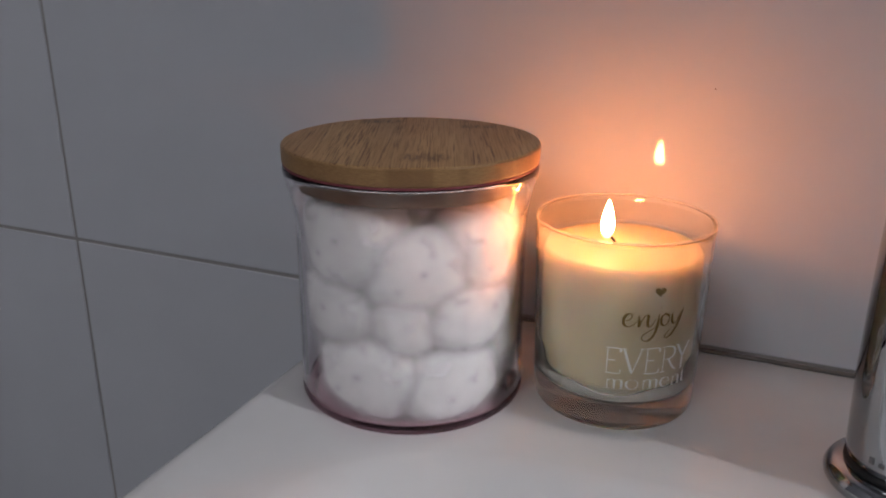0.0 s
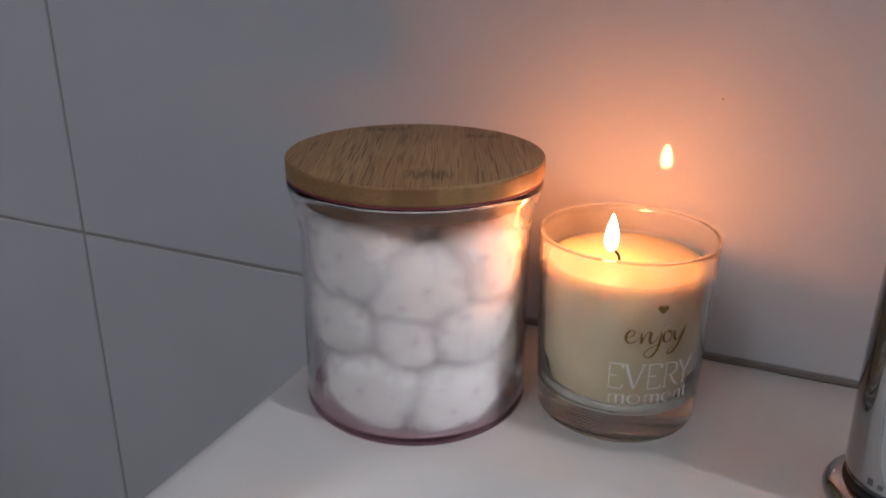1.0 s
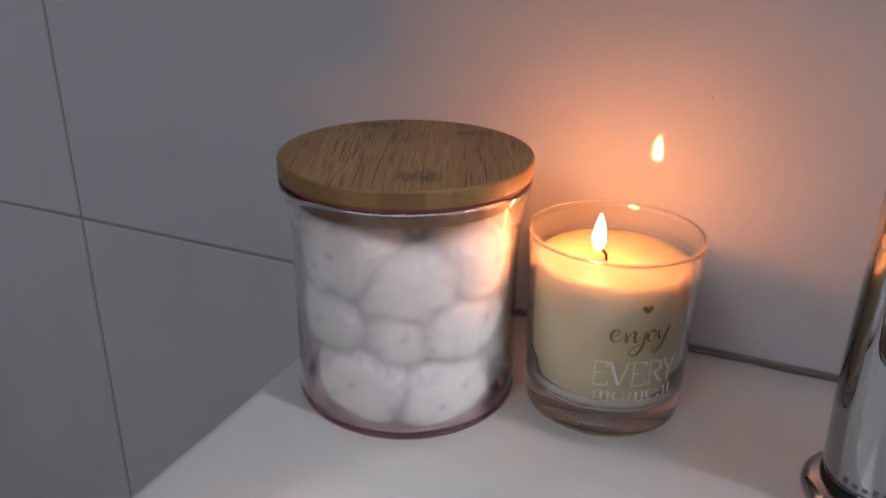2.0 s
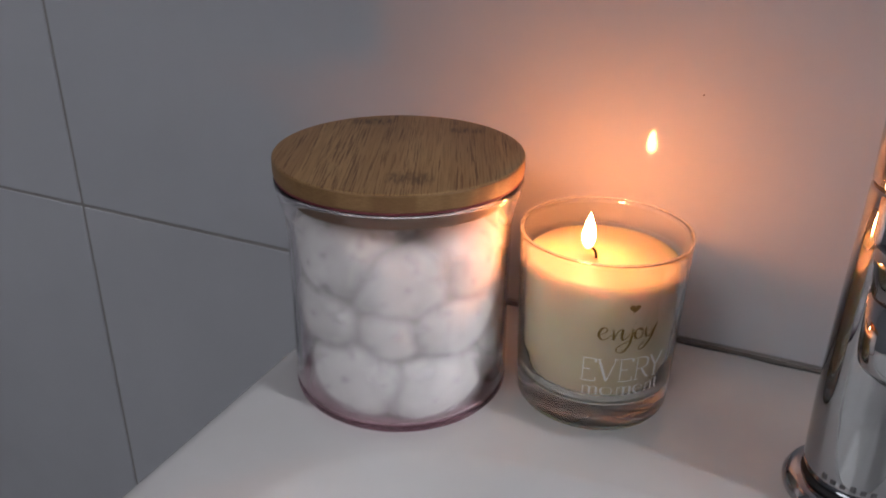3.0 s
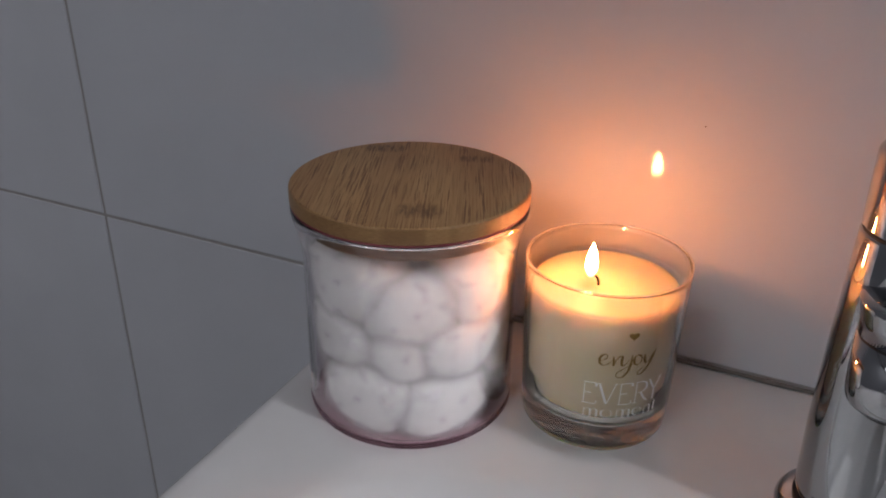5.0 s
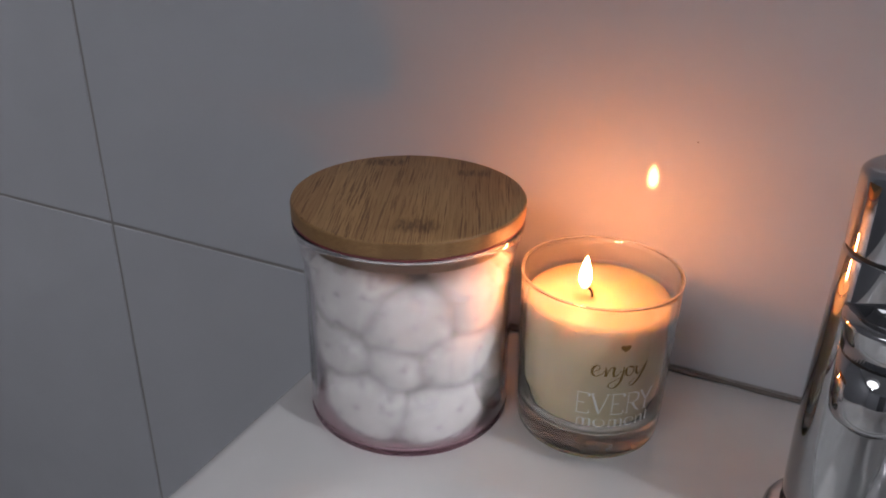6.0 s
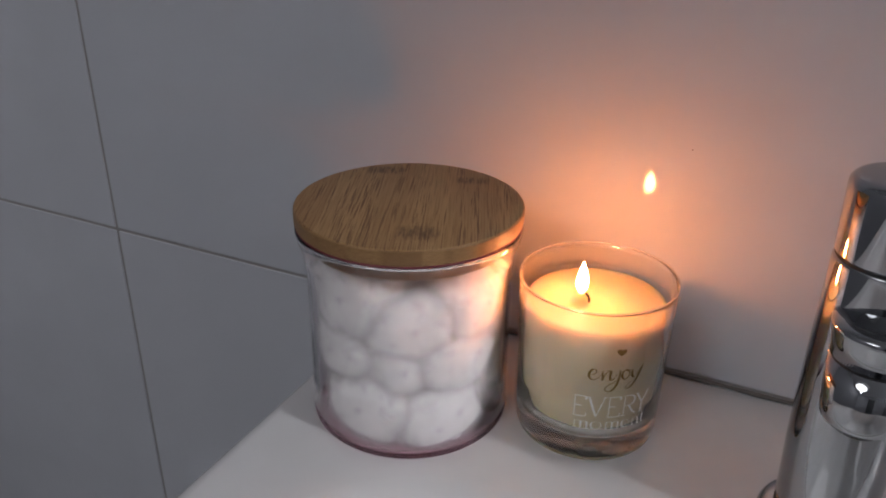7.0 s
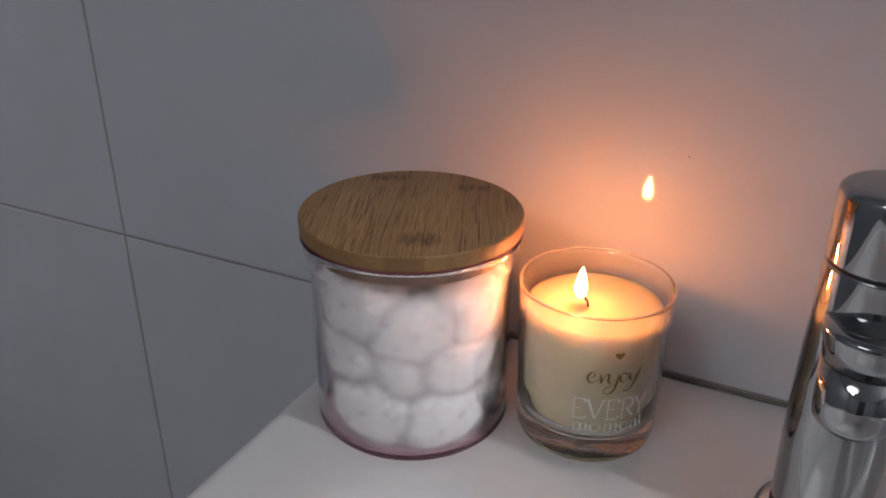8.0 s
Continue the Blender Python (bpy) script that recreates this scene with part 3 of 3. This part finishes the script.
CAPS = [
    # E
    [(0.10, 0.0), (0.10, 1.0)], [(0.0, 1.0), (0.55, 1.0), (0.58, 0.84)], [(0.10, 0.52), (0.42, 0.52)], [(0.0, 0.0), (0.58, 0.0), (0.62, 0.18)],
    # V
    [(0.72, 1.0), (1.08, 0.0)], [(1.08, 0.0), (1.42, 1.0)], [(0.64, 1.0), (0.84, 1.0)], [(1.32, 1.0), (1.50, 1.0)],
    # E
    [(1.64, 0.0), (1.64, 1.0)], [(1.54, 1.0), (2.10, 1.0), (2.13, 0.84)], [(1.64, 0.52), (1.96, 0.52)], [(1.54, 0.0), (2.12, 0.0), (2.16, 0.18)],
    # R
    [(2.36, 0.0), (2.36, 1.0)], [(2.26, 1.0), (2.62, 1.0), (2.84, 0.88), (2.84, 0.62), (2.62, 0.50), (2.36, 0.50)], [(2.58, 0.50), (2.80, 0.16), (3.0, 0.0)], [(2.26, 0.0), (2.46, 0.0)],
    # Y
    [(2.98, 1.0), (3.30, 0.48)], [(3.62, 1.0), (3.30, 0.48)], [(3.30, 0.48), (3.30, 0.0)], [(2.90, 1.0), (3.08, 1.0)], [(3.52, 1.0), (3.70, 1.0)], [(3.20, 0.0), (3.40, 0.0)],
]


def small_m(u):
    return [[(u, 0.0), (u, 1.0)], [(u, 0.70), (u + 0.16, 0.97), (u + 0.34, 0.88), (u + 0.36, 0.5), (u + 0.36, 0.0)],
            [(u + 0.36, 0.70), (u + 0.52, 0.97), (u + 0.70, 0.88), (u + 0.72, 0.5), (u + 0.72, 0.0)],
            [(u - 0.08, 0.0), (u + 0.1, 0.0)], [(u + 0.27, 0.0), (u + 0.45, 0.0)], [(u + 0.63, 0.0), (u + 0.81, 0.0)]]


SMALL = small_m(0.1) + [
    [(1.30, 1.0), (1.10, 0.80), (1.06, 0.45), (1.16, 0.10), (1.36, 0.0), (1.58, 0.12), (1.66, 0.5), (1.56, 0.88), (1.30, 1.0)],
] + small_m(1.95) + [
    [(2.90, 0.52), (3.40, 0.54), (3.34, 0.90), (3.12, 1.0), (2.94, 0.80), (2.90, 0.45), (3.02, 0.08), (3.24, 0.0), (3.42, 0.16)],
    [(3.66, 0.0), (3.66, 1.0)], [(3.66, 0.68), (3.84, 0.97), (4.02, 0.88), (4.05, 0.5), (4.05, 0.0)], [(3.57, 0.0), (3.76, 0.0)], [(3.96, 0.0), (4.14, 0.0)],
    [(4.36, 1.36), (4.36, 0.3), (4.42, 0.03), (4.58, 0.06)], [(4.24, 1.0), (4.58, 1.0)],
]


def heart():
    """A small filled heart on the glass."""
    bm = bmesh.new()
    mid = None
    ring = []
    for k in range(40):
        t = tau * k / 40
        hx = 16 * sin(t) ** 3 / 17
        hy = (13 * cos(t) - 5 * cos(2 * t) - 2 * cos(3 * t) - cos(4 * t)) / 17
        a, hz = radians(-55.2) + 0.0025 * hx / 0.0374, 0.0645 + 0.0023 * hy
        r = glass_radius(hz) + 0.00015
        ring.append(bm.verts.new((r * cos(a), r * sin(a), hz)))
    r = glass_radius(0.0647) + 0.00015
    mid = bm.verts.new((r * cos(radians(-55.2)), r * sin(radians(-55.2)), 0.0647))
    for k in range(40):
        bm.faces.new((mid, ring[k], ring[(k + 1) % 40]))
    return bm


def candle():
    c = thing("scented_candle", (CX, CY, 0.0003), "lit cream candle in a clear printed glass tumbler", "candle")
    outer = [(0.0, 0.0016), (0.0300, 0.0014), (0.0318, 0.0), (0.0340, 0.0004), (0.0353, 0.0026), (0.0357, 0.0080), (0.0361, 0.022), (0.0369, 0.05), (0.0374, 0.07), (0.0377, 0.0815),
             (0.0378, 0.0836), (0.0371, 0.0836), (0.0367, 0.0815), (0.0363, 0.0700), (0.0356, 0.050), (0.0347, 0.030), (0.0335, 0.0205), (0.0305, 0.0132), (0.0240, 0.0098), (0.0, 0.0086)]
    glass = part("glass_tumbler", revolve(rounded(outer, 0.0012, 3), 160), CANDLE_GLASS, c, "clear thick-bottomed glass")
    glass.visible_shadow = False
    # Lip ring with white scatter mixed in, standing for light along the rim.
    lip = part("glass_lip", revolve([(0.03745 + 0.00042 * cos(tau * k / 12), 0.0842 + 0.00042 * sin(tau * k / 12)) for k in range(13)], 128), LIP, c, "rounded polished lip")
    lip.visible_shadow = False
    # wax, shrunk a little away from the glass, with a raised edge and a shallow melt pool
    prof = [(0.0, 0.0089), (0.0236, 0.0101), (0.0299, 0.0136), (0.0327, 0.0208), (0.0335, 0.0310), (0.0338, 0.050), (0.0338, 0.0680), (0.0337, 0.0700), (0.0332, 0.0712), (0.0324, 0.0717), (0.0310, 0.0714), (0.0200, 0.0709), (0.0, 0.0706)]
    part("wax", revolve(prof, 128), WAX, c)
    # Added film: the glass casts no shadow, so this dims the flame below the rim.
    part("wax_film", revolve([(0.0362, 0.0722), (0.0363, 0.0780), (0.0365, 0.0818)], 96), FILM, c, "faint haze inside the rim, added to dim the flame light")
    sticker = part("base_sticker", box(bmesh.new(), (-0.0085, -0.0055, 0.0003), (0.0085, 0.0055, 0.0009), 0.0002, 1), STICKER, c, "small dark paper sticker under the glass")
    sticker.location = (-0.006, -0.006, 0.0)
    sticker.rotation_euler = (0, 0, radians(24))
    wick_path = [(-0.0026, -0.0038, 0.0702), (-0.0026, -0.0039, 0.0722), (-0.0031, -0.0042, 0.0741), (-0.0043, -0.0047, 0.0756), (-0.0058, -0.0051, 0.0764), (-0.0076, -0.0054, 0.0767)]
    part("wick", tube(wick_path, [0.0006, 0.0006, 0.0006, 0.00058, 0.0005, 0.0003], 10), WICK, c)
    flame = part("flame", revolve([(0.0, 0.0), (0.0012, 0.0006), (0.0022, 0.0022), (0.0029, 0.0050), (0.0031, 0.0075), (0.0028, 0.0105), (0.0021, 0.0140), (0.0012, 0.0170), (0.0005, 0.0192), (0.0, 0.0205)], 32), FLAME, c, "small steady yellow flame")
    flame.location = (-0.0061, -0.0062, 0.0752)
    flame.scale = (0.93, 0.93, 0.86)
    part("heart_print", heart(), GOLD, c, "small gold heart")
    part("script_print", ribbon(SCRIPT, 0.115, line_place(-77.0, -36.6, 0.0492, 0.0555, 3.35), bmesh.new()), GOLD, c, "gold script word enjoy")
    part("capital_print", ribbon(CAPS, 0.085, line_place(-86.0, -25.8, 0.0284, 0.0396, 3.70), bmesh.new()), WHITE_INK, c, "white capitals EVERY")
    part("small_print", ribbon(SMALL, 0.10, line_place(-84.6, -26.6, 0.0213, 0.0256, 4.60), bmesh.new()), WHITE_INK, c, "white letters moment")
    return c


candle()

# ---------- wall tiles ----------
TW, TH, JOINT, TX, TZ = 0.600, 0.600, 0.0024, -0.3166, 0.0006


def tile_mesh(w, h):
    bm = box(bmesh.new(), (0, 0, 0), (w, 0.009, h), 0.0009, 2)
    me = bpy.data.meshes.new("tile")
    bmesh.ops.recalc_face_normals(bm, faces=bm.faces)
    bm.to_mesh(me)
    bm.free()
    me.materials.append(TILE)
    return me


shared = {}
z = TZ - 2 * TH
while z < TOP_Z:
    x = TX - 2 * TW
    while x < X1:
        x0, x1 = max(x + JOINT / 2, X0), min(x + TW - JOINT / 2, X1)
        z0, z1 = max(z + JOINT / 2, FLOOR_Z), min(z + TH - JOINT / 2, TOP_Z)
        if x1 - x0 > 0.01 and z1 - z0 > 0.01:
            key = (round(x1 - x0, 4), round(z1 - z0, 4))
            shared[key] = shared.get(key) or tile_mesh(*key)
            t = new("tile", shared[key])
            t.location = (x0, 0.0, z0)
            t.parent = wall_north
        x += TW
    z += TH

chip = revolve([(0.0, 0.0002), (0.0003, 0.00015), (0.0004, 0.0)], 12)
chip = part("chip", chip, SILICONE, wall_north, "tiny dark speck on the glaze")
chip.matrix_basis = pose(0.107, 0.0, 0.132, 90, 0, 0)
